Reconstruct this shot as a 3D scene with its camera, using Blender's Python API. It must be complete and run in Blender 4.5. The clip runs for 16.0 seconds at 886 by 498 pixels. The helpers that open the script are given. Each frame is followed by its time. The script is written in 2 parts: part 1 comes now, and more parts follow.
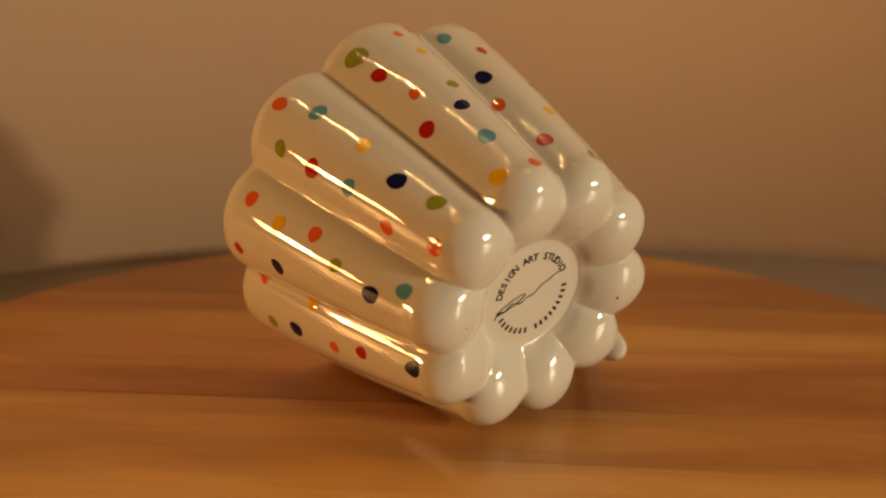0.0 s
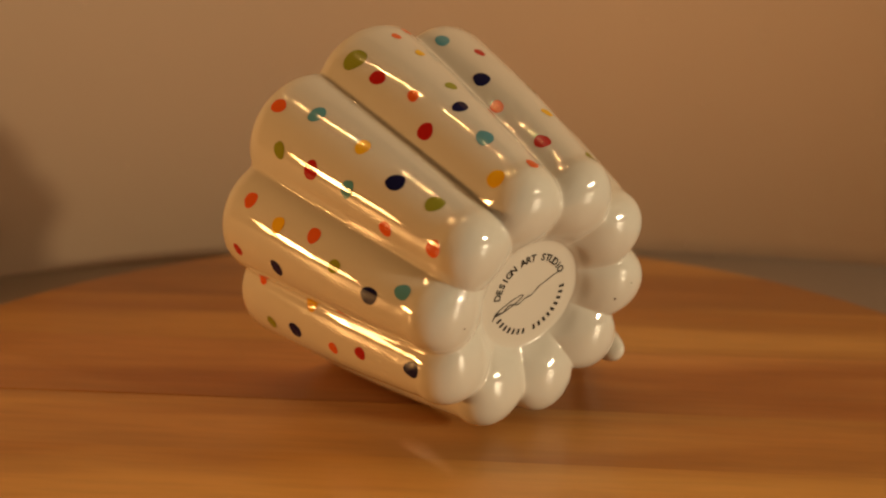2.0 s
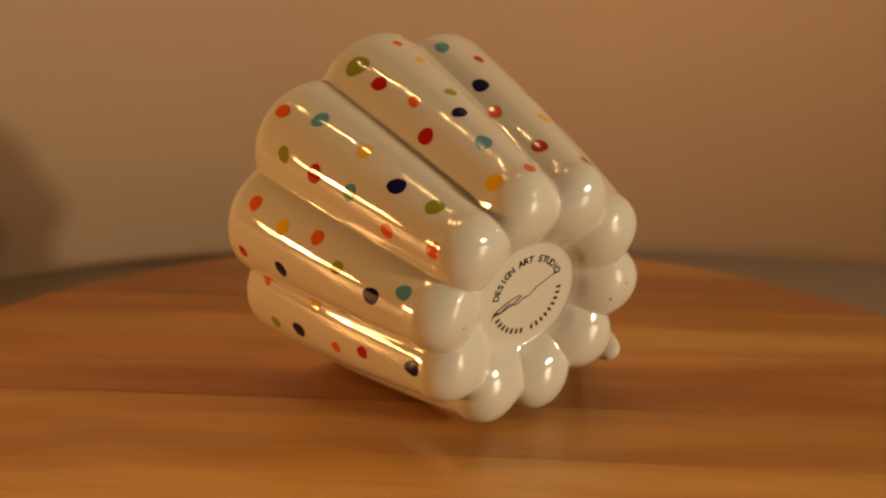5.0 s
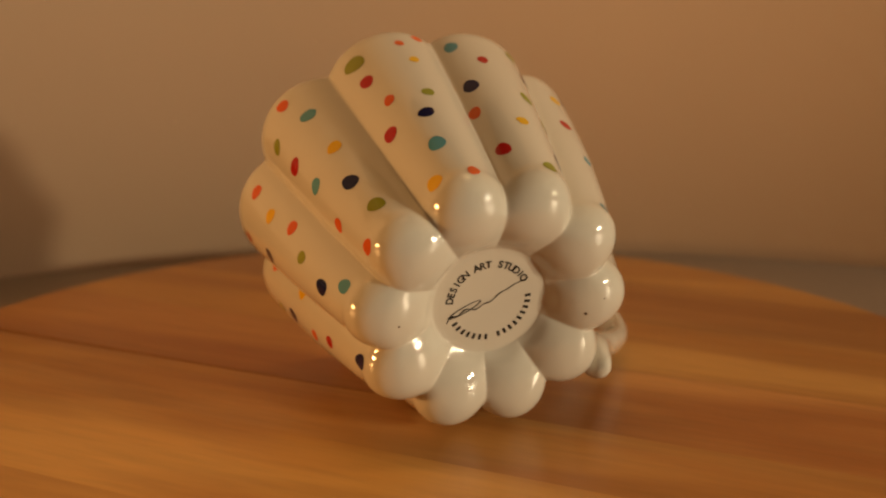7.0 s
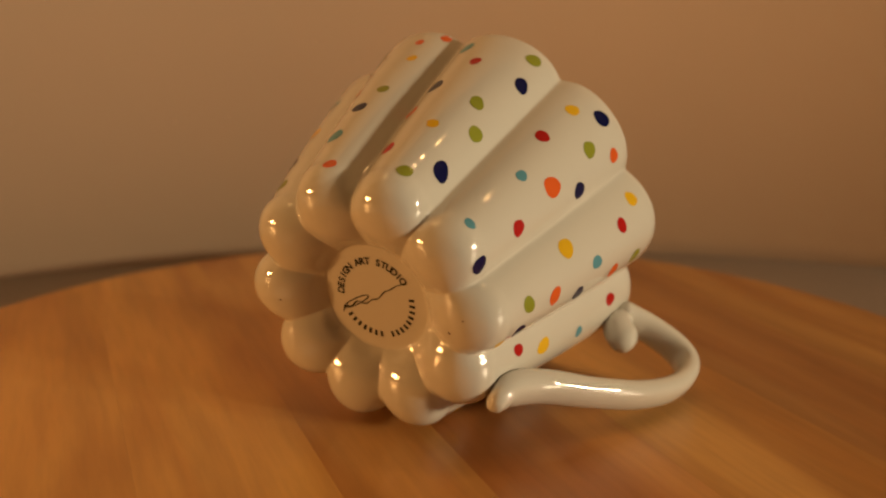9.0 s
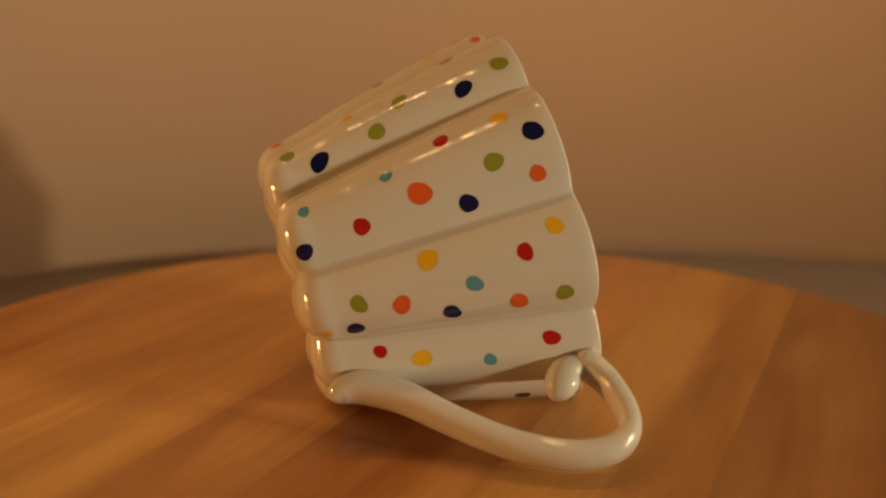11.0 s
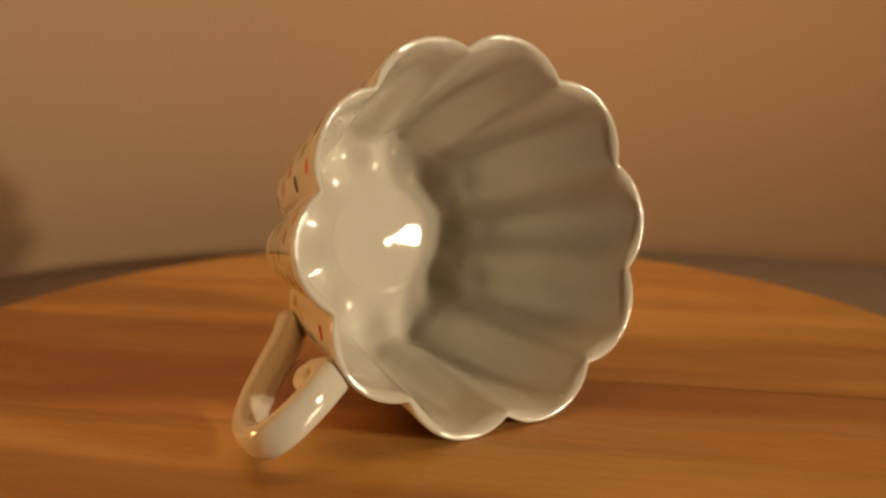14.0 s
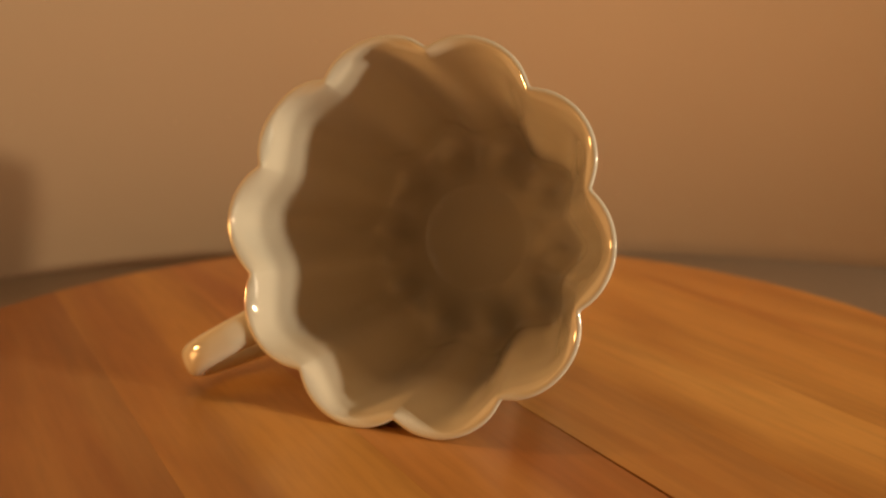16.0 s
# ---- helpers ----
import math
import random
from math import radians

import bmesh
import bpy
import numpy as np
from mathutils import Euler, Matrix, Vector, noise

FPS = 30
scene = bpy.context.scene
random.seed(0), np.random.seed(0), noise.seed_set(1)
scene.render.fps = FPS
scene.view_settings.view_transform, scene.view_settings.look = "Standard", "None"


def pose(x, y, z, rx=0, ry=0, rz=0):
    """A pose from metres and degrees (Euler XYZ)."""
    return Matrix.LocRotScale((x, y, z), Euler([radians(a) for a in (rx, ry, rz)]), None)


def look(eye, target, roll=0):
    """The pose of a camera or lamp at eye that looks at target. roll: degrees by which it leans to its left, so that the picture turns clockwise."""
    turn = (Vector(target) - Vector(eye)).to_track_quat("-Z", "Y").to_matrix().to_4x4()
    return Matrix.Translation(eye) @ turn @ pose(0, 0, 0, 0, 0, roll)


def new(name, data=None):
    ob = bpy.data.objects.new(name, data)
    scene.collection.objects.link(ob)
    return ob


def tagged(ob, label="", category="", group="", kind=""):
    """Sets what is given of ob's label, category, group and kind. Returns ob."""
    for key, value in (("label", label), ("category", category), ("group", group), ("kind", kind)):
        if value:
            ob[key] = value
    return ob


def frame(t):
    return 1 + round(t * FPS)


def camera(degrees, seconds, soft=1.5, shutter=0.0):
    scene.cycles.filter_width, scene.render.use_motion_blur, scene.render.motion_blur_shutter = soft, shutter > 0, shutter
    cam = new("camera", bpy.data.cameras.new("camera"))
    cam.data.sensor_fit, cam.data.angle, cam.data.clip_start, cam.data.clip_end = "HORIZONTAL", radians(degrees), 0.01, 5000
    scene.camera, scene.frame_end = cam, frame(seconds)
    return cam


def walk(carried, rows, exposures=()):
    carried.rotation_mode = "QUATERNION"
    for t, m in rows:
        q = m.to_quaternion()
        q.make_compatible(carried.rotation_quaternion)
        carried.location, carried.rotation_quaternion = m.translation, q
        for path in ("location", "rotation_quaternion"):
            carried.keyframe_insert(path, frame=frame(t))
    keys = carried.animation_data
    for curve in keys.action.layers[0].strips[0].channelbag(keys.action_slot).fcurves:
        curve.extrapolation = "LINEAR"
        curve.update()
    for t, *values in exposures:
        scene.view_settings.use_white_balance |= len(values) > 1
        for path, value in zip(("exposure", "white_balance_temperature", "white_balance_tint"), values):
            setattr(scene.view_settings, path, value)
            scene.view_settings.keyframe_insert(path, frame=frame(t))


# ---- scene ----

# ---- camera: fixed on its stand, refocusing in the first seconds ----
EYE = Vector((0.0, -0.25, 0.1005))
PITCH, YAW, LEAN = -13.760, -0.113, 0.497


def aim(forward, up=0.0, side=0.0):
    """The camera's pose, shifted forward along its view, tilted and turned by small angles in degrees."""
    p, w = radians(PITCH + up), radians(YAW + side)
    way = Vector((-math.sin(w) * math.cos(p), math.cos(w) * math.cos(p), math.sin(p)))
    eye = EYE + way * forward
    return look(eye, eye + way, LEAN)


cam = camera(49.64, 16.0, soft=2.2)
cam.data.dof.use_dof = True
cam.data.dof.focus_distance = 0.222
cam.data.dof.aperture_fstop = 10.0
walk(cam, [(0.0, aim(0.0073, -0.17, 0.1)), (1.5, aim(0.0073, -0.15, 0.1)), (2.0, aim(0.0061, -0.1, 0.0)),
           (2.5, aim(0.0027, -0.05, 0.03)), (3.0, aim(0.0005)), (3.5, aim(0.0)), (16.0, aim(0.0))],
     exposures=[(0.0, 0.39), (11.5, 0.34), (13.5, 0.41), (15.5, 0.46), (16.0, 0.63)])

# ---- light ----
world = bpy.data.worlds.new("world")
scene.world = world
world.use_nodes = True
world.node_tree.nodes["Background"].inputs[0].default_value = (1.0, 0.62, 0.32, 1)
world.node_tree.nodes["Background"].inputs[1].default_value = 0.022


def strip_lamp(name, eye, target, length, width, watts, colour):
    data = bpy.data.lights.new(name, "AREA")
    data.shape, data.size, data.size_y, data.energy, data.color = "RECTANGLE", length, width, watts, colour
    ob = new(name, data)
    ob.matrix_world = look(eye, target)
    return ob


def bulb_lamp(name, place, radius, watts, colour):
    data = bpy.data.lights.new(name, "POINT")
    data.shadow_soft_size, data.energy, data.color = radius, watts, colour
    ob = new(name, data)
    ob.location = place
    return ob


WARM, WHITE, SOFT = (1.0, 0.49, 0.155), (1.0, 0.81, 0.53), (1.0, 0.545, 0.20)
# a warm panel lamp level with the cup
for y, length, watts in ((-0.098, 0.022, 0.14), (-0.145, 0.052, 1.15), (-0.212, 0.068, 0.36)):
    strip_lamp("panel_lamp", (-0.62, y, 0.072), (0, y + 0.10, 0.055), length, 0.054, watts, WARM)
# a low pair of whiter bulbs on the other side: along it, up, watts
for a, b, watts in ((-0.07, -0.02, 26.5), (0.07, 0.02, 22.3)):
    bulb_lamp("side_bulb", (1.29 + 0.46 * a, -0.66 + 0.89 * a, 0.27 + b), 0.038, watts, WHITE)
# a long row of small downlights under the ceiling, with short tubes between them
for x in (-1.02, -0.54, -0.47, -0.26, -0.05, 0.04, 0.13, 0.22, 0.42, 0.62):
    strip_lamp("ceiling_downlight", (x, 0.04, 1.62), (x, 0.04, 0), 0.02, 0.02, 0.30, SOFT)
for x, length, watts in ((-0.88, 0.08, 0.4), (-0.68, 0.16, 0.8), (-0.17, 0.08, 0.4)):
    strip_lamp("ceiling_tube", (x, 0.04, 1.62), (x, 0.04, 0), length, 0.012, 0.75 * watts, SOFT)

# ---- materials ----


def material(name):
    m = bpy.data.materials.new(name)
    m.use_nodes = True
    n = m.node_tree
    return m, n.nodes, n.links, n.nodes["Principled BSDF"]


def glaze(name, colour, rough=0.07, vary=0.04, coat=0.0):
    m, N, L, b = material(name)
    co = N.new("ShaderNodeTexCoord")
    big = N.new("ShaderNodeTexNoise")
    big.inputs["Scale"].default_value, big.inputs["Detail"].default_value = 90, 4
    L.new(co.outputs["Object"], big.inputs["Vector"])
    mix = N.new("ShaderNodeMix")
    mix.data_type = "RGBA"
    mix.inputs["A"].default_value = (*colour, 1)
    mix.inputs["B"].default_value = (*[c * (1 - 4 * vary) for c in colour], 1)
    L.new(big.outputs["Fac"], mix.inputs["Factor"])
    L.new(mix.outputs["Result"], b.inputs["Base Color"])
    wave = N.new("ShaderNodeTexNoise")
    wave.inputs["Scale"].default_value, wave.inputs["Detail"].default_value = 160, 1
    L.new(co.outputs["Object"], wave.inputs["Vector"])
    bump = N.new("ShaderNodeBump")
    bump.inputs["Strength"].default_value, bump.inputs["Distance"].default_value = 0.075, 0.0005
    L.new(wave.outputs["Fac"], bump.inputs["Height"])
    L.new(bump.outputs["Normal"], b.inputs["Normal"])
    b.inputs["Roughness"].default_value = rough
    b.inputs["IOR"].default_value = 1.6 if coat else 1.45
    b.inputs["Coat Weight"].default_value, b.inputs["Coat Roughness"].default_value, b.inputs["Coat IOR"].default_value = coat, 0.035, 1.65
    return m


PORCELAIN = glaze("white_glaze", (0.655, 0.616, 0.537), 0.03, 0.012, 0.55)
PAINT = {
    "O": glaze("orange_glaze", (0.78, 0.13, 0.025), 0.03, 0.07),
    "R": glaze("red_glaze", (0.47, 0.016, 0.014), 0.03, 0.07),
    "N": glaze("navy_glaze", (0.008, 0.010, 0.065), 0.03, 0.08),
    "G": glaze("olive_glaze", (0.30, 0.32, 0.035), 0.03, 0.08),
    "T": glaze("teal_glaze", (0.12, 0.34, 0.42), 0.03, 0.08),
    "Y": glaze("yellow_glaze", (0.86, 0.50, 0.02), 0.03, 0.07),
}
PAINT["B"] = glaze("brown_speck", (0.10, 0.055, 0.03), 0.3, 0.05)
PAINT_WORD = {"B": "brown", "O": "orange", "R": "red", "N": "navy blue", "G": "olive green", "T": "teal", "Y": "yellow"}
INK = glaze("black_ink", (0.03, 0.03, 0.028), 0.25, 0.02)


def wood():
    m, N, L, b = material("honey_wood")
    co, info = N.new("ShaderNodeTexCoord"), N.new("ShaderNodeObjectInfo")
    shift = N.new("ShaderNodeVectorMath")
    shift.operation = "MULTIPLY_ADD"
    L.new(info.outputs["Random"], shift.inputs[0])
    shift.inputs[1].default_value = (3.0, 2.0, 1.0)
    L.new(co.outputs["Object"], shift.inputs[2])
    stretch = N.new("ShaderNodeMapping")
    stretch.inputs["Scale"].default_value = (5, 34, 12)
    L.new(shift.outputs[0], stretch.inputs["Vector"])
    grain = N.new("ShaderNodeTexNoise")
    grain.inputs["Scale"].default_value, grain.inputs["Detail"].default_value = 1.0, 2.0
    grain.inputs["Distortion"].default_value = 0.9
    L.new(stretch.outputs[0], grain.inputs["Vector"])
    ramp = N.new("ShaderNodeValToRGB")
    ramp.color_ramp.elements[0].position, ramp.color_ramp.elements[0].color = 0.36, (0.53, 0.218, 0.055, 1)
    ramp.color_ramp.elements[1].position, ramp.color_ramp.elements[1].color = 0.64, (0.76, 0.385, 0.116, 1)
    L.new(grain.outputs["Fac"], ramp.inputs["Fac"])
    fine = N.new("ShaderNodeMapping")
    fine.inputs["Scale"].default_value = (45, 420, 300)
    L.new(shift.outputs[0], fine.inputs["Vector"])
    pores = N.new("ShaderNodeTexNoise")
    pores.inputs["Scale"].default_value, pores.inputs["Detail"].default_value = 1.0, 3
    L.new(fine.outputs[0], pores.inputs["Vector"])
    dark = N.new("ShaderNodeMapRange")
    dark.inputs["From Min"].default_value, dark.inputs["From Max"].default_value = 0.3, 0.6
    dark.inputs["To Min"].default_value, dark.inputs["To Max"].default_value = 0.92, 1.03
    L.new(pores.outputs["Fac"], dark.inputs["Value"])
    tone = N.new("ShaderNodeMapRange")
    tone.inputs["From Max"].default_value, tone.inputs["To Max"].default_value = 2.0, 2.0
    split = N.new("ShaderNodeSeparateColor")
    L.new(info.outputs["Color"], split.inputs[0])
    L.new(split.outputs[0], tone.inputs["Value"])
    broad = N.new("ShaderNodeMapping")
    broad.inputs["Scale"].default_value = (7, 26, 9)
    L.new(shift.outputs[0], broad.inputs["Vector"])
    cloud = N.new("ShaderNodeTexNoise")
    cloud.inputs["Scale"].default_value, cloud.inputs["Detail"].default_value = 1.0, 2
    L.new(broad.outputs[0], cloud.inputs["Vector"])
    soft = N.new("ShaderNodeMapRange")
    soft.inputs["From Min"].default_value, soft.inputs["From Max"].default_value = 0.3, 0.7
    soft.inputs["To Min"].default_value, soft.inputs["To Max"].default_value = 0.84, 1.0
    L.new(cloud.outputs["Fac"], soft.inputs["Value"])
    lift = N.new("ShaderNodeMath")
    lift.operation = "MULTIPLY"
    L.new(tone.outputs[0], lift.inputs[0]), L.new(soft.outputs[0], lift.inputs[1])
    both = N.new("ShaderNodeMath")
    both.operation = "MULTIPLY"
    L.new(dark.outputs[0], both.inputs[0]), L.new(lift.outputs[0], both.inputs[1])
    lines = N.new("ShaderNodeMapping")
    lines.inputs["Scale"].default_value = (3, 80, 40)
    L.new(shift.outputs[0], lines.inputs["Vector"])
    vein = N.new("ShaderNodeTexNoise")
    vein.inputs["Scale"].default_value, vein.inputs["Detail"].default_value = 1.0, 3
    L.new(lines.outputs[0], vein.inputs["Vector"])
    veins = N.new("ShaderNodeMapRange")
    veins.inputs["From Min"].default_value, veins.inputs["From Max"].default_value = 0.36, 0.50
    veins.inputs["To Min"].default_value, veins.inputs["To Max"].default_value = 0.92, 1.02
    L.new(vein.outputs["Fac"], veins.inputs["Value"])
    every = N.new("ShaderNodeMath")
    every.operation = "MULTIPLY"
    L.new(both.outputs[0], every.inputs[0]), L.new(veins.outputs[0], every.inputs[1])
    hsv = N.new("ShaderNodeHueSaturation")
    L.new(split.outputs[1], hsv.inputs["Hue"])
    hsv.inputs["Saturation"].default_value = 1.0
    L.new(ramp.outputs["Color"], hsv.inputs["Color"]), L.new(every.outputs[0], hsv.inputs["Value"])
    L.new(hsv.outputs["Color"], b.inputs["Base Color"])
    rough = N.new("ShaderNodeMapRange")
    rough.inputs["To Min"].default_value, rough.inputs["To Max"].default_value = 0.24, 0.38
    L.new(grain.outputs["Fac"], rough.inputs["Value"])
    L.new(rough.outputs[0], b.inputs["Roughness"])
    bump = N.new("ShaderNodeBump")
    bump.inputs["Strength"].default_value, bump.inputs["Distance"].default_value = 0.25, 0.0002
    L.new(pores.outputs["Fac"], bump.inputs["Height"])
    L.new(bump.outputs["Normal"], b.inputs["Normal"])
    return m


def plain(name, dark_tone, light_tone, scale, rough, bump_mm, metal=0.0):
    m, N, L, b = material(name)
    co = N.new("ShaderNodeTexCoord")
    n1 = N.new("ShaderNodeTexNoise")
    n1.inputs["Scale"].default_value, n1.inputs["Detail"].default_value = scale, 6
    L.new(co.outputs["Object"], n1.inputs["Vector"])
    mix = N.new("ShaderNodeMix")
    mix.data_type = "RGBA"
    mix.inputs["A"].default_value, mix.inputs["B"].default_value = (*dark_tone, 1), (*light_tone, 1)
    L.new(n1.outputs["Fac"], mix.inputs["Factor"])
    L.new(mix.outputs["Result"], b.inputs["Base Color"])
    n2 = N.new("ShaderNodeTexNoise")
    n2.inputs["Scale"].default_value, n2.inputs["Detail"].default_value = scale * 60, 3
    L.new(co.outputs["Object"], n2.inputs["Vector"])
    bump = N.new("ShaderNodeBump")
    bump.inputs["Strength"].default_value, bump.inputs["Distance"].default_value = 0.4, bump_mm / 1000
    L.new(n2.outputs["Fac"], bump.inputs["Height"])
    L.new(bump.outputs["Normal"], b.inputs["Normal"])
    b.inputs["Roughness"].default_value, b.inputs["Metallic"].default_value = rough, metal
    return m


WOOD = wood()
WALL = plain("beige_wall_paint", (0.59, 0.410, 0.268), (0.635, 0.442, 0.290), 2.0, 0.75, 0.5)
# unseen ceiling, darkened to weaken the fill from above
CEIL = plain("bounce_cutting_ceiling", (0.20, 0.13, 0.075), (0.24, 0.155, 0.09), 2.0, 0.85, 0.5)
# near-black brown for unseen walls, so little light bounces into the cup
FAR_WALL = plain("bounce_cutting_wall", (0.050, 0.026, 0.011), (0.065, 0.034, 0.015), 2.0, 0.8, 0.5)
GREY = plain("grey_laminate", (0.235, 0.20, 0.18), (0.28, 0.24, 0.215), 5.0, 0.45, 0.2)
FLOOR = plain("floor_covering", (0.045, 0.03, 0.018), (0.10, 0.06, 0.035), 4.0, 0.6, 0.6)
STEEL = plain("brushed_steel", (0.45, 0.45, 0.46), (0.55, 0.55, 0.56), 8.0, 0.3, 0.1, 1.0)

# ---- helpers for meshes ----


def part(name, bm, mat, parent=None, label="", smooth=True):
    me = bpy.data.meshes.new(name)
    bm.normal_update()
    bm.to_mesh(me)
    bm.free()
    me.materials.append(mat)
    if smooth:
        for p in me.polygons:
            p.use_smooth = True
    ob = new(name, me)
    ob.parent = parent
    if label:
        tagged(ob, label)
    return ob


def box(x0, x1, y0, y1, z0, z1):
    bm = bmesh.new()
    bmesh.ops.create_cube(bm, size=1.0)
    for v in bm.verts:
        v.co = Vector(((x0 + x1) / 2 + v.co.x * (x1 - x0), (y0 + y1) / 2 + v.co.y * (y1 - y0), (z0 + z1) / 2 + v.co.z * (z1 - z0)))
    return bm


def turned(profile, steps, centre=(0, 0)):
    """A solid of revolution about z from (radius, height) pairs, closed at both ends."""
    bm = bmesh.new()
    rings = []
    for r, z in profile:
        rings.append([bm.verts.new((centre[0] + r * math.cos(2 * math.pi * i / steps), centre[1] + r * math.sin(2 * math.pi * i / steps), z)) for i in range(steps)])
    for a, b in zip(rings, rings[1:]):
        for i in range(steps):
            j = (i + 1) % steps
            bm.faces.new((a[i], a[j], b[j], b[i]))
    bm.faces.new(rings[0][::-1])
    bm.faces.new(rings[-1])
    bmesh.ops.recalc_face_normals(bm, faces=bm.faces)
    return bm


# ---- the room ----
X0, X1, Y0, Y1, Z0, Z1 = -1.9, 2.5, -2.2, 1.1, -0.76, 1.75
for name, ext, mat in (
        ("floor", (X0 - 0.1, X1 + 0.1, Y0 - 0.1, Y1 + 0.1, Z0 - 0.1, Z0), FLOOR),
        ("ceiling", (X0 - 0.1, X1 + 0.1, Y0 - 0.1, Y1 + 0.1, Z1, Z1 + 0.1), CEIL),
        ("wall_north", (X0, X1, Y1, Y1 + 0.1, Z0, Z1), WALL),
        # these three unseen walls are added dark to hold the fill light down
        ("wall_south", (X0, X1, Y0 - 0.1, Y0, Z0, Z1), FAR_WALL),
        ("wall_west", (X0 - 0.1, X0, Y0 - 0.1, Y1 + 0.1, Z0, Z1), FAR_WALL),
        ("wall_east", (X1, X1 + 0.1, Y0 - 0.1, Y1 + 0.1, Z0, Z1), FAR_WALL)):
    tagged(part(name, box(*ext), mat, smooth=False), {"floor": "plain brown floor of the room", "ceiling": "unseen ceiling, kept dark to cut bounced light"}.get(name, "plain beige painted wall in warm lamplight" if name == "wall_north" else "unseen room wall, kept dark brown to cut bounced light"), name.split("_")[0], kind="structure")

# ---- the grey table and the curved backdrop that stands on it ----
TABLE_TOP = -0.0145
table = tagged(new("round_table"), "round grey laminate table under the wooden turntable", "table")
table.location = (0.04, -0.10, Z0)
H = TABLE_TOP - Z0
part("tabletop", turned([(0.66, H - 0.024), (0.676, H - 0.022), (0.6785, H - 0.012), (0.677, H - 0.003), (0.674, H)], 128), GREY, table)
part("pedestal", turned([(0.035, 0.02), (0.035, H - 0.024)], 32), STEEL, table)
part("foot_plate", turned([(0.30, 0.0), (0.30, 0.008), (0.06, 0.02), (0.036, 0.02)], 64), STEEL, table)


def curved_sheet(centre, radius, thick, a0, a1, z0, z1, steps=72):
    bm = bmesh.new()
    cols = []
    for i in range(steps + 1):
        a = radians(a0 + (a1 - a0) * i / steps)
        c, d = math.cos(a), math.sin(a)
        cols.append([bm.verts.new((centre[0] + r * c, centre[1] + r * d, z)) for r, z in ((radius, z0), (radius, z1), (radius + thick, z1), (radius + thick, z0))])
    for p, q in zip(cols, cols[1:]):
        for k in range(4):
            bm.faces.new((p[k], p[(k + 1) % 4], q[(k + 1) % 4], q[k]))
    bm.faces.new(cols[0]), bm.faces.new(cols[-1][::-1])
    bmesh.ops.recalc_face_normals(bm, faces=bm.faces)
    return bm


tagged(part("backdrop", curved_sheet((0.04, -0.27), 0.489, 0.003, 52, 146, TABLE_TOP, 0.62), WALL), "curved plain beige backdrop standing behind the turntable", "backdrop", kind="structure")

# ---- the wooden turntable, of glued boards ----
DISC_R, BOARD_TURN = 0.169, radians(-4.5)
turntable = tagged(new("wooden_turntable"), "round honey-coloured wooden turntable of glued boards", "turntable")


def board(y0, y1, gap0, gap1):
    """One board across the disc, between two joints, clipped by the round rim, with an eased rim. The gaps open towards one end."""

    def outline(r, a, b):
        pts, steps = [], 40
        for s, (p, q) in ((1, (a, b)), (-1, (b, a))):
            lo, hi = a + gap0 * (s < 0), b - gap1 * (s < 0)
            p, q = (lo, hi) if s > 0 else (hi, lo)
            p, q = max(-r, min(r, p)), max(-r, min(r, q))
            t0, t1 = math.asin(p / r), math.asin(q / r)
            if gap0 + gap1:
                pts.append((0.0 if s < 0 else 0.004, b if s < 0 else a))
            for i in range(steps + 1):
                t = t0 + (t1 - t0) * i / steps
                pts.append((s * r * math.cos(t), r * math.sin(t)))
        return pts

    bm = bmesh.new()
    ease, tiny = 0.0012, 0.00001
    levels = [(DISC_R - ease, y0, y1, -0.012), (DISC_R, y0, y1, -0.0108), (DISC_R, y0, y1, -ease), (DISC_R - 0.0004, y0, y1, -0.0004),
              (DISC_R - ease, y0 + tiny, y1 - tiny, 0.0)]
    rings = []
    for r, a, b, z in levels:
        rings.append([bm.verts.new((x, y, z)) for x, y in outline(r, a, b)])
    n = len(rings[0])
    for a, b in zip(rings, rings[1:]):
        for i in range(n):
            bm.faces.new((a[i], a[(i + 1) % n], b[(i + 1) % n], b[i]))
    bm.faces.new(rings[0][::-1])
    bm.faces.new(rings[-1])
    bmesh.ops.remove_doubles(bm, verts=bm.verts, dist=1e-6)
    return bm


BOARD_TONES = ((1.04, 0.504), (1.08, 0.508), (0.97, 0.508), (0.84, 0.502), (0.78, 0.495), (0.83, 0.505), (0.58, 0.496), (0.68, 0.502))
JOINTS = (-0.169, -0.126, -0.084, -0.043, -0.012, 0.033, 0.079, 0.122, 0.169)
for i in range(8):
    ob = part("board", board(JOINTS[i], JOINTS[i + 1], 0.0009 if i == 4 else 0.0, 0.0009 if i == 3 else 0.0), WOOD, turntable, smooth=False)
    ob.rotation_euler = (0, 0, BOARD_TURN)
    ob.color = (*BOARD_TONES[i], 0.0, 1)
part("bearing", turned([(0.10, TABLE_TOP), (0.10, -0.012)], 64), STEEL, turntable)

# ---- the porcelain cup, ten lobes, lying on its side ----
R, LOBES = 0.04839, 10
SQUAT = Vector((R, R, R * 0.984))
TIP_BEND = [(0.714, 1.285), (0.66, 1.352), (0.555, 1.384), (0.44, 1.366), (0.355, 1.315), (0.305, 1.258), (0.255, 1.24), (0.0, 1.24)]
DIP_BEND = [(0.61, 1.262), (0.565, 1.318), (0.50, 1.342), (0.43, 1.325), (0.355, 1.285), (0.30, 1.25), (0.255, 1.24), (0.0, 1.24)]
STRAIGHT = 1.2


def rim_lean(z):
    """The hand-made rim sits a little off the axis of the base."""
    return 0.022 * (1 - max(0.0, min(1.24, z)) / 1.24)


def lobe_weight(f):
    return ((math.sin(math.pi * f) ** 2 + 0.008) ** 0.34 - 0.194) / 0.809


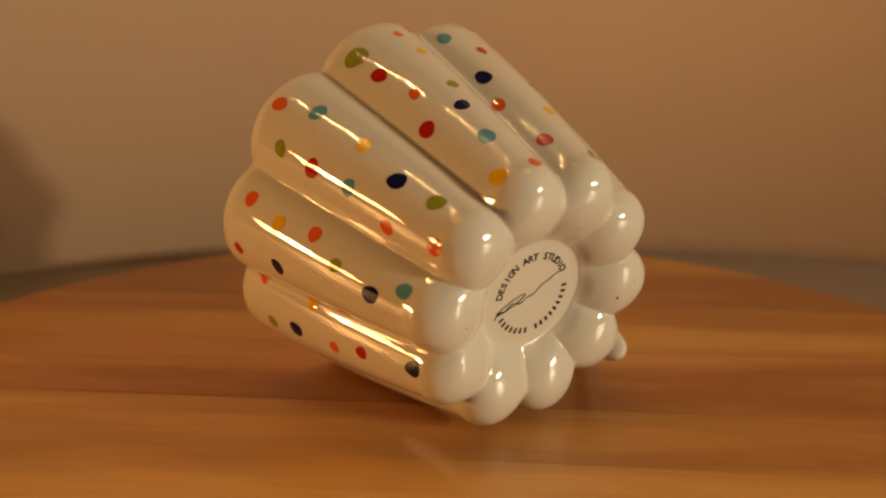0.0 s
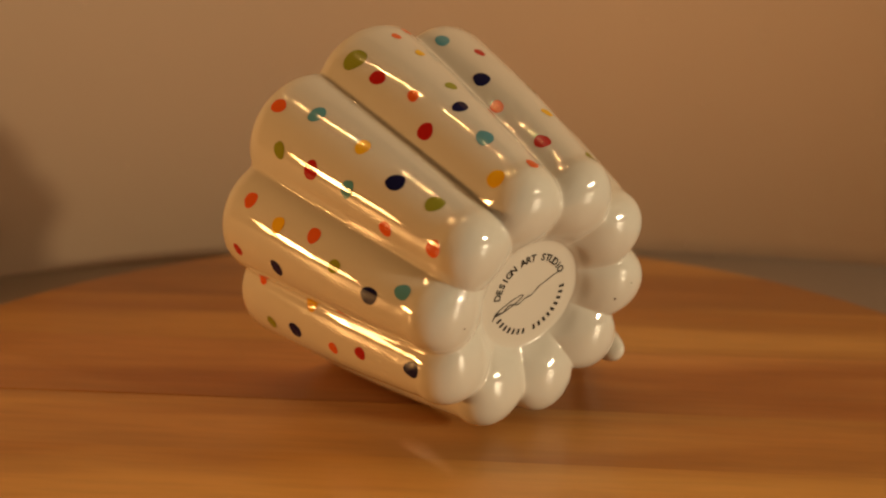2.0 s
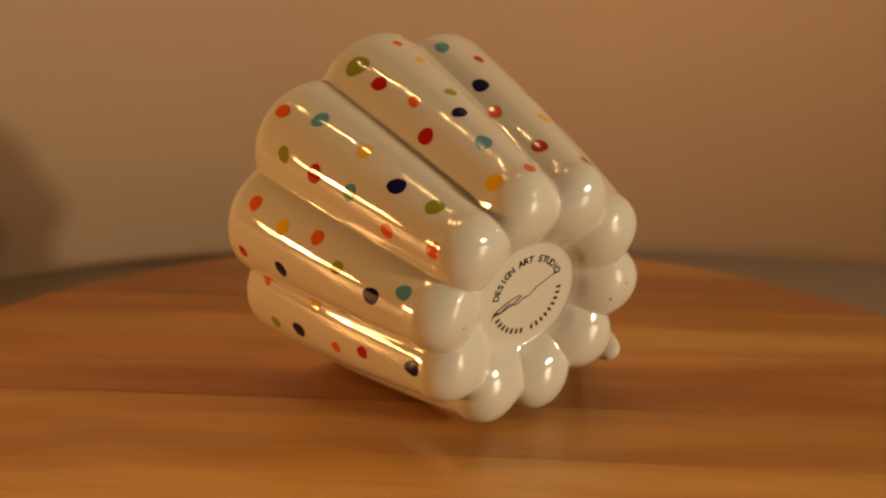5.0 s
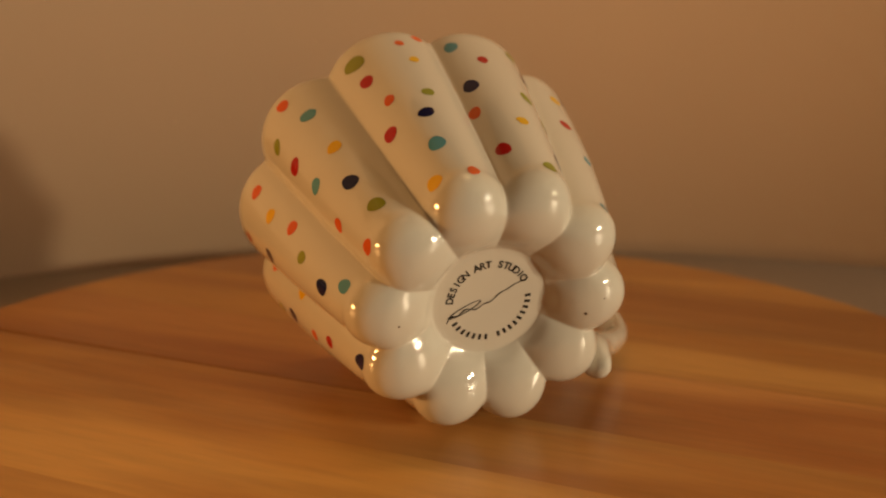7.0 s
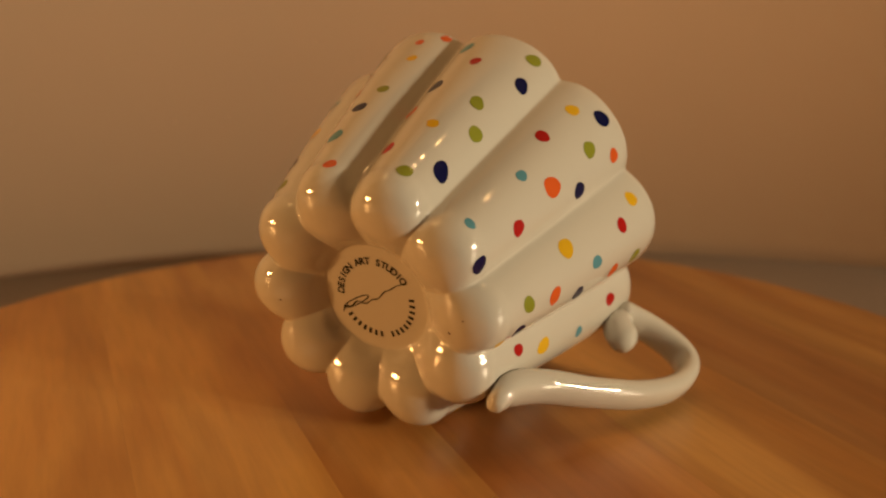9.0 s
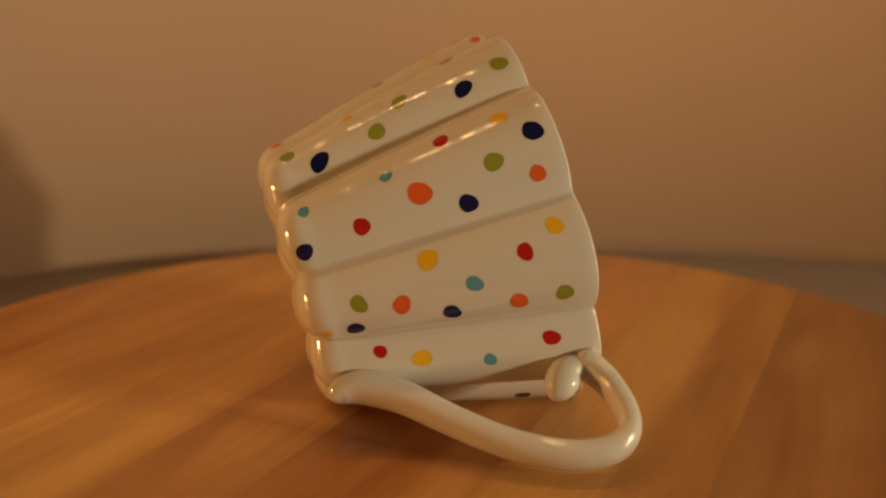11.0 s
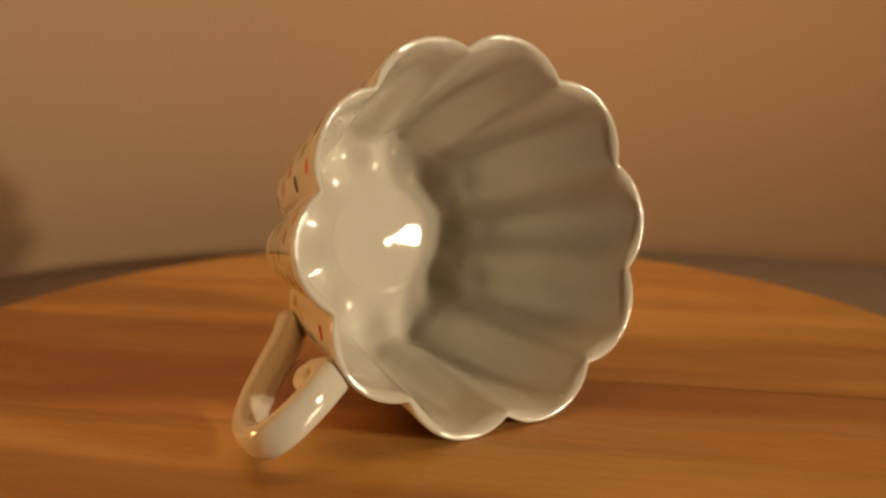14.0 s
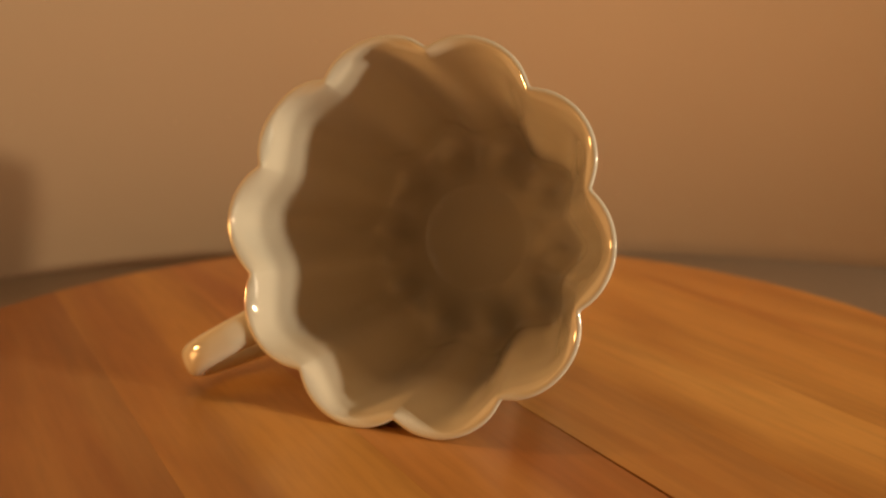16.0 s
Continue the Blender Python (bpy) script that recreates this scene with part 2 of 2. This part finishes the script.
def tip_radius(z):
    return 1.0582 - 0.2315 * z - 0.0343 * z * z


def smooth_path(points, s):
    """A point on a smooth curve through points, s from 0 to len - 1."""
    i = min(int(s), len(points) - 2)
    p = [points[max(0, min(len(points) - 1, k))] for k in (i - 1, i, i + 1, i + 2)]
    t = s - i
    return tuple(0.5 * (2 * b + (c - a) * t + (2 * a - 5 * b + 4 * c - d) * t * t + (3 * b - a - 3 * c + d) * t ** 3) for a, b, c, d in zip(*p))


def meridian(u, bend, drop):
    """Radius and height at u: height along the straight wall, then steps along the bend of the base."""
    if u <= STRAIGHT:
        return tip_radius(u) - drop, u
    pts = [(tip_radius(STRAIGHT - 0.09) - drop, STRAIGHT - 0.09), (tip_radius(STRAIGHT) - drop, STRAIGHT)] + bend
    return smooth_path(pts, min(1 + (u - STRAIGHT) / 0.09, len(pts) - 1.0))


RIM_PUFF = {0: -0.010, 2: -0.006, 3: -0.012, 4: -0.008, 7: 0.010, 8: -0.022, 9: -0.020}


def puff(f, u):
    """Lobes differ a little in fullness towards the rim."""
    return RIM_PUFF.get(int(math.floor(f)) % LOBES, 0.0) * max(0.0, 1 - u / 0.7) * math.sin(math.pi * f) ** 2


def outer(f, u):
    """A point of the cup's outer skin: f counts lobes round the axis, u runs from rim to base."""
    w = lobe_weight(f)
    (r1, z1), (r0, z0) = meridian(u, TIP_BEND, 0.0), meridian(u, DIP_BEND, 0.1026)
    r, z, a = r0 + (r1 - r0) * w + puff(f, u), z0 + (z1 - z0) * w, 2 * math.pi * f / LOBES
    return Vector((r * math.cos(a), r * math.sin(a) + rim_lean(z), z)) * SQUAT


def normal(f, u):
    e = 0.01
    du = outer(f, u + e) - outer(f, u - e)
    df = outer(f + e, u) - outer(f - e, u)
    n = df.cross(du)
    return n.normalized()


def cup_body():
    bm = bmesh.new()
    steps = 24
    fs = [k + 0.5 - 0.5 * math.cos(math.pi * i / steps) for k in range(LOBES) for i in range(steps)]
    us = [0.012 + (STRAIGHT - 0.012) * i / 22 for i in range(22)] + [STRAIGHT + 0.09 * 7 * i / 34 for i in range(35)]
    thick = 0.047
    rings = []

    def ring(fn):
        rings.append([bm.verts.new(fn(f)) for f in fs])

    # inner skin, from the middle of the floor up to the rim: shallower flutes, round foot, flat floor
    def inner(f, u):
        k = min(1.0, u / 0.15)
        w, a = (math.sin(math.pi * f) ** 2) ** (0.72 + 0.38 * min(1.0, u / 0.4)), 2 * math.pi * f / LOBES
        top = 1.02
        if u <= top:
            r1, r0, z = tip_radius(u) - thick * (0.75 + 0.45 * k), tip_radius(u) - 0.1026 - thick * (0.75 + 0.1 * k), u
        else:
            bend = smooth_path([(1.0, 0.0), (0.975, 0.085), (0.90, 0.162), (0.77, 0.20), (0.62, 0.19), (0.49, 0.158), (0.40, 0.143), (0.04, 0.130)], min(7.0, 7.0 * (u - top) / 0.80))
            z = top + bend[1]
            r1, r0 = (tip_radius(top) - thick * 1.2) * bend[0], (tip_radius(top) - 0.1026 - thick * 0.85) * bend[0]
            r0 += (r1 - r0) * min(1.0, max(0.0, (0.97 - bend[0]) / 0.4))
            z += 0.066 * (w - 0.55) * min(1.0, (1 - bend[0]) / 0.1) * math.exp(-((bend[0] - 0.76) / 0.16) ** 2)
        r = max(0.02, r0 + (r1 - r0) * w + puff(f, u))
        return Vector((r * math.cos(a), r * math.sin(a) + rim_lean(z), z)) * SQUAT

    for u in reversed(us):
        ring(lambda f: inner(f, u))
    for d, z in ((0.036, 0.004), (0.026, -0.003), (0.014, -0.003), (0.004, 0.003)):
        ring(lambda f: (lambda p, a: Vector((p.x - d * R * math.cos(a), p.y - d * R * math.sin(a), z * SQUAT.z)))(outer(f, 0.0), 2 * math.pi * f / LOBES))
    for u in us:
        ring(lambda f: outer(f, u))
    n = len(fs)
    for a, b in zip(rings, rings[1:]):
        for i in range(n):
            j = (i + 1) % n
            bm.faces.new((a[i], a[j], b[j], b[i]))
    for rg, z in ((rings[0], 1.1495), (rings[-1], 1.24)):
        c = bm.verts.new((0, 0, z * SQUAT.z))
        for i in range(n):
            bm.faces.new((rg[i], rg[(i + 1) % n], c))
    bmesh.ops.recalc_face_normals(bm, faces=bm.faces)
    return bm


def tube(points, widths, side, steps=120, around=24, square=2.4):
    """A strap swept along points (Vectors); widths are (half thickness, half breadth) at each point; side is the breadth's direction."""
    bm = bmesh.new()
    n = len(points) - 1
    rings = []
    for k in range(steps + 1):
        s = n * k / steps
        p = Vector(smooth_path([tuple(q) for q in points], s))
        t = (Vector(smooth_path([tuple(q) for q in points], min(n, s + 0.02))) - Vector(smooth_path([tuple(q) for q in points], max(0, s - 0.02)))).normalized()
        h, b = smooth_path(widths, s)
        e = min(1.0, math.sqrt(max(0.0, 1 - (1 - min(1.0, (steps - k) / 7)) ** 2)) + 0.02)
        up = side.cross(t).normalized()
        ring = []
        for i in range(around):
            a = 2 * math.pi * i / around
            c, d = math.cos(a), math.sin(a)
            x, y = math.copysign(abs(c) ** (2 / square), c), math.copysign(abs(d) ** (2 / square), d)
            ring.append(bm.verts.new(p + up * (x * h * e) + side * (y * b * e)))
        rings.append(ring)
    for a, b in zip(rings, rings[1:]):
        for i in range(around):
            bm.faces.new((a[i], a[(i + 1) % around], b[(i + 1) % around], b[i]))
    bm.faces.new(rings[0]), bm.faces.new(rings[-1][::-1])
    bmesh.ops.recalc_face_normals(bm, faces=bm.faces)
    return bm


HANDLE_LOBE = 6.57
HA = 2 * math.pi * HANDLE_LOBE / LOBES
H_OUT, H_SIDE = Vector((math.cos(HA), math.sin(HA), 0)), Vector((-math.sin(HA), math.cos(HA), 0))


def on_handle(r, z):
    return (H_OUT * r + Vector((0, 0, z))) * SQUAT


cup = tagged(new("cup"), "white glazed porcelain cup with coloured dots, lying on its side", "cup")
body = part("body", cup_body(), PORCELAIN, cup)
handle_path = [(1.0, 0.108), (1.035, 0.092), (1.09, 0.066), (1.20, 0.03), (1.365, 0.025), (1.472, 0.075), (1.508, 0.20), (1.462, 0.39), (1.32, 0.61), (1.115, 0.82), (0.915, 1.00), (0.795, 1.16), (0.775, 1.28), (0.80, 1.345)]
handle_size = [(0.046, 0.066), (0.072, 0.098), (0.064, 0.095), (0.058, 0.092), (0.057, 0.092), (0.058, 0.092), (0.060, 0.092), (0.062, 0.092), (0.063, 0.092), (0.066, 0.092), (0.074, 0.096), (0.076, 0.10), (0.056, 0.075), (0.034, 0.042)]
handle = part("handle", tube([on_handle(*p) for p in handle_path], [(a * R, b * R) for a, b in handle_size], H_SIDE), PORCELAIN, cup, "white porcelain ear-shaped handle")
knob_path = [(1.075, 0.075), (1.05, 0.14), (1.06, 0.205), (1.105, 0.245), (1.15, 0.262), (1.19, 0.268)]
knob_size = [(0.05, 0.07), (0.068, 0.08), (0.086, 0.086), (0.09, 0.087), (0.087, 0.083), (0.082, 0.078)]
KNOB = tube([on_handle(*p) for p in knob_path], [(a * R, b * R) for a, b in knob_size], H_SIDE, 18, 24, 2.0)
part("knob", KNOB, PORCELAIN, handle, "small rounded porcelain knob inside the handle")

# pose on the turntable at the start, lowered until it rests on the boards
REST = Matrix(((0.13085, -0.81656, 0.56221, -0.01227), (-0.18705, -0.57722, -0.79485, 0.01920), (0.97358, -0.00117, -0.22825, 0.04795), (0, 0, 0, 1)))
q = REST.to_quaternion()
REST = Matrix.LocRotScale(REST.translation, q, None)
LOW = min((REST @ v.co).z for ob in (body, handle) for v in ob.data.vertices)
REST = Matrix.Translation((0, 0, -LOW)) @ REST

# ---- painted dots ----
rng = random.Random(5)


def dot(f, u, radius, colour, name="dot"):
    bm = bmesh.new()
    e = 0.02
    sf = max((outer(f + e, u) - outer(f - e, u)).length / (2 * e), 0.018)
    su = (outer(f, u + e) - outer(f, u - e)).length / (2 * e)
    around, wob = 18, [rng.uniform(0.9, 1.08) for _ in range(5)]
    long, turn = rng.uniform(0.92, 1.13), rng.uniform(0, math.pi)

    def at(k, a):
        w = 1 + 0.06 * math.sin(2 * a + 6 * wob[0]) + 0.045 * math.sin(3 * a + 9 * wob[1]) + 0.02 * math.sin(5 * a + 7 * wob[2])
        x, y = math.cos(a) * long, math.sin(a) / long
        x, y = x * math.cos(turn) - y * math.sin(turn), x * math.sin(turn) + y * math.cos(turn)
        ff, uu = f + k * w * radius * x / sf, u + k * w * radius * y / su
        return outer(ff, max(0.02, uu)) + normal(ff, max(0.03, uu)) * 0.00005

    centre = bm.verts.new(outer(f, u) + normal(f, u) * 0.00005)
    rings = [[bm.verts.new(at(k, 2 * math.pi * i / around)) for i in range(around)] for k in (0.25, 0.5, 0.75, 0.95, 1.0)]
    for i in range(around):
        j = (i + 1) % around
        bm.faces.new((centre, rings[0][i], rings[0][j]))
        for a, b in zip(rings, rings[1:]):
            bm.faces.new((a[i], b[i], b[j], a[j]))
    bm.normal_update()
    if sum((fc.normal.dot(normal(f, u)) for fc in bm.faces)) < 0:
        bmesh.ops.reverse_faces(bm, faces=bm.faces)
    part(name, bm, PAINT[colour], body, PAINT_WORD[colour] + (" painted dot" if name == "dot" else " pinhole in the glaze"))


def dots_on_lobe(lobe, *dots):
    for f, u, mm, colour in dots:
        dot(lobe + f, u, mm / 1000, colour)


dots_on_lobe(0, (0.139, 0.045, 1.5, "O"), (0.330, 0.132, 1.3, "O"), (0.760, 0.156, 3.0, "G"), (0.285, 0.304, 1.4, "Y"), (0.755, 0.345, 2.1, "R"), (0.680, 0.579, 1.6, "O"), (0.335, 0.619, 1.6, "G"), (0.837, 0.764, 2.1, "R"), (0.454, 0.783, 1.9, "N"), (0.521, 1.013, 2.2, "T"), (0.743, 1.214, 2.1, "Y"), (0.330, 1.247, 1.6, "O"))
dots_on_lobe(1, (0.452, 0.088, 2.0, "O"), (0.735, 0.223, 2.0, "G"), (0.330, 0.299, 2.2, "T"), (0.728, 0.454, 2.3, "R"), (0.321, 0.629, 2.0, "Y"), (0.691, 0.695, 2.0, "T"), (0.403, 0.898, 2.2, "N"), (0.808, 0.955, 1.8, "O"), (0.346, 1.115, 2.1, "G"), (0.711, 1.235, 2.0, "O"))
dots_on_lobe(2, (0.684, 0.114, 1.6, "R"), (0.222, 0.154, 2.0, "O"), (0.282, 0.385, 2.0, "Y"), (0.654, 0.417, 2.0, "N"), (0.211, 0.605, 1.9, "O"), (0.900, 0.790, 1.8, "O"), (0.353, 0.791, 1.7, "G"), (0.443, 1.021, 2.2, "N"), (0.262, 1.171, 1.9, "T"))
dots_on_lobe(3, (-0.000, 0.157, 1.5, "O"), (0.379, 0.229, 1.9, "G"), (0.329, 0.430, 2.2, "N"), (0.016, 0.529, 1.9, "Y"), (0.333, 0.711, 1.6, "O"), (0.261, 0.896, 1.7, "R"), (0.206, 1.214, 2.1, "N"))
dots_on_lobe(5, (0.712, 0.326, 2.0, "N"), (0.570, 0.920, 1.5, "O"), (0.640, 1.120, 2.0, "Y"))
dots_on_lobe(6, (0.829, 0.234, 2.0, "R"), (0.695, 0.541, 1.6, "T"), (0.765, 0.861, 2.3, "Y"), (0.862, 1.049, 1.6, "R"))
dots_on_lobe(7, (0.794, 0.143, 2.0, "Y"), (0.275, 0.161, 2.2, "G"), (0.662, 0.307, 1.9, "R"), (0.271, 0.374, 2.2, "O"), (0.504, 0.564, 1.9, "T"), (0.273, 0.686, 2.1, "N"), (0.783, 0.739, 2.4, "Y"), (0.440, 0.908, 2.2, "O"), (0.529, 1.099, 2.0, "G"), (0.249, 1.139, 2.0, "N"), (0.227, 1.286, 1.3, "Y"))
dots_on_lobe(8, (0.515, 0.110, 2.4, "N"), (0.202, 0.147, 1.9, "O"), (0.729, 0.226, 1.9, "Y"), (0.389, 0.327, 2.2, "G"), (0.150, 0.486, 2.2, "N"), (0.743, 0.516, 1.9, "R"), (0.352, 0.692, 2.7, "O"), (0.613, 0.815, 1.5, "T"), (0.251, 0.988, 2.0, "R"), (0.607, 1.228, 1.4, "T"), (0.198, 1.290, 2.1, "N"))
dots_on_lobe(9, (0.262, 0.098, 2.1, "G"), (0.865, 0.135, 2.1, "T"), (0.192, 0.307, 2.2, "N"), (0.656, 0.307, 1.6, "R"), (0.867, 0.523, 2.3, "N"), (0.365, 0.617, 2.0, "G"), (0.940, 0.726, 1.9, "O"), (0.192, 0.770, 2.1, "G"), (0.550, 0.880, 1.4, "Y"), (0.570, 0.871, 1.2, "Y"), (0.193, 1.077, 2.4, "N"), (0.854, 1.053, 2.0, "R"), (0.458, 1.220, 1.9, "G"))

dot(7.36, 1.535, 0.00042, "B", "speck")
dot(2.55, 1.52, 0.00030, "B", "speck")
dot(7.62, 1.47, 0.00022, "B", "speck")

# ---- the maker's stamp under the base: words on a ring, bars for the name, a pen stroke ----


def stamp_disc(points, width, name, label):
    """A thin flat ink stroke along points (x, y in metres) on the flat of the base."""
    bm = bmesh.new()
    z = 1.24 * SQUAT.z + 0.00008
    prev = None
    for i, (x, y) in enumerate(points):
        a, b = points[max(0, i - 1)], points[min(len(points) - 1, i + 1)]
        d = Vector((b[0] - a[0], b[1] - a[1], 0)).normalized()
        n = Vector((-d.y, d.x, 0)) * width[i] / 2
        cur = (bm.verts.new(Vector((x, y, z)) + n), bm.verts.new(Vector((x, y, z)) - n))
        if prev:
            bm.faces.new((prev[0], prev[1], cur[1], cur[0]))
        prev = cur
    bm.normal_update()
    if sum(fc.normal.z for fc in bm.faces) < 0:
        bmesh.ops.reverse_faces(bm, faces=bm.faces)
    return part(name, bm, INK, body, label)


STAMP_R, STAMP_TURN = 0.0098, radians(15)


def letter(ch, angle):
    cu = bpy.data.curves.new("letter", "FONT")
    cu.body, cu.size, cu.align_x, cu.align_y = ch, 0.0025, "CENTER", "CENTER"
    cu.extrude, cu.offset = 0.00002, 0.00006
    ob = new("letter", cu)
    ob.data.materials.append(INK)
    ob.parent = body
    x, y = STAMP_R * math.cos(angle), STAMP_R * math.sin(angle)
    ob.matrix_local = pose(x, y, 1.24 * SQUAT.z + 0.00009, 0, 0, math.degrees(angle) - 90)
    return ob


def stamp():
    text = "DESIGN ART STUDIO"
    for i, ch in enumerate(text):
        if ch != " ":
            letter(ch, STAMP_TURN + radians(70 - 140 * i / (len(text) - 1)))
    for i in range(17):
        if i == 9:
            continue
        a0 = STAMP_TURN + radians(-98 - 9.4 * i)
        arc = [(STAMP_R * math.cos(a0 - radians(4.2) * k / 4), STAMP_R * math.sin(a0 - radians(4.2) * k / 4)) for k in range(5)]
        stamp_disc(arc, [0.0015] * 5, "bar", "short black printed bar")
    c, s = math.cos(STAMP_TURN), math.sin(STAMP_TURN)
    stroke = []
    for k in range(60):
        t = k / 59
        x = -0.0112 + 0.0215 * t
        y = 0.0011 * math.sin(9.5 * t) * (1 - t) + 0.0005 * math.sin(31 * t) * (1 - t) + 0.0056 * (t - 0.45)
        stroke.append((c * y - s * -x, s * y + c * -x))
    stamp_disc(stroke, [0.0002 + 0.0003 * abs(math.sin(7 * k / 59 * math.pi)) * (1 - k / 70) for k in range(60)], "pen_stroke", "thin grey-black drawn pen stroke")
    loop = []
    for k in range(40):
        a = 2 * math.pi * k / 39
        x, y = -0.0062 + 0.0042 * math.cos(a), -0.0002 + 0.0011 * math.cos(a) + 0.0008 * math.sin(a)
        loop.append((c * y - s * -x, s * y + c * -x))
    stamp_disc(loop, [0.0002 + 0.0002 * (k % 20) / 20 for k in range(40)], "pen_loop", "thin grey-black drawn pen loop")


stamp()

# ---- what moves: the turntable with the cup on it turns clockwise from 6.2 s on ----
TURN = ((0.0, 0.0), (6.24, 0.0), (6.35, -2.27), (6.5, -5.65), (7.0, -17.85), (7.5, -30.05), (8.0, -41.02), (8.5, -51.7), (9.0, -63.25), (9.5, -75.3), (10.0, -87.34), (10.5, -99.29),
        (11.0, -111.24), (11.5, -122.4), (12.0, -133.9), (12.5, -146.25), (13.0, -158.9), (13.5, -171.8), (14.0, -184.6), (14.5, -197.4), (15.0, -210.3), (15.5, -222.9), (16.0, -235.5))


def motions():
    walk(turntable, [(t, pose(0, 0, 0, 0, 0, a)) for t, a in TURN])
    walk(cup, [(t, pose(0, 0, 0, 0, 0, a) @ REST) for t, a in TURN])


motions()
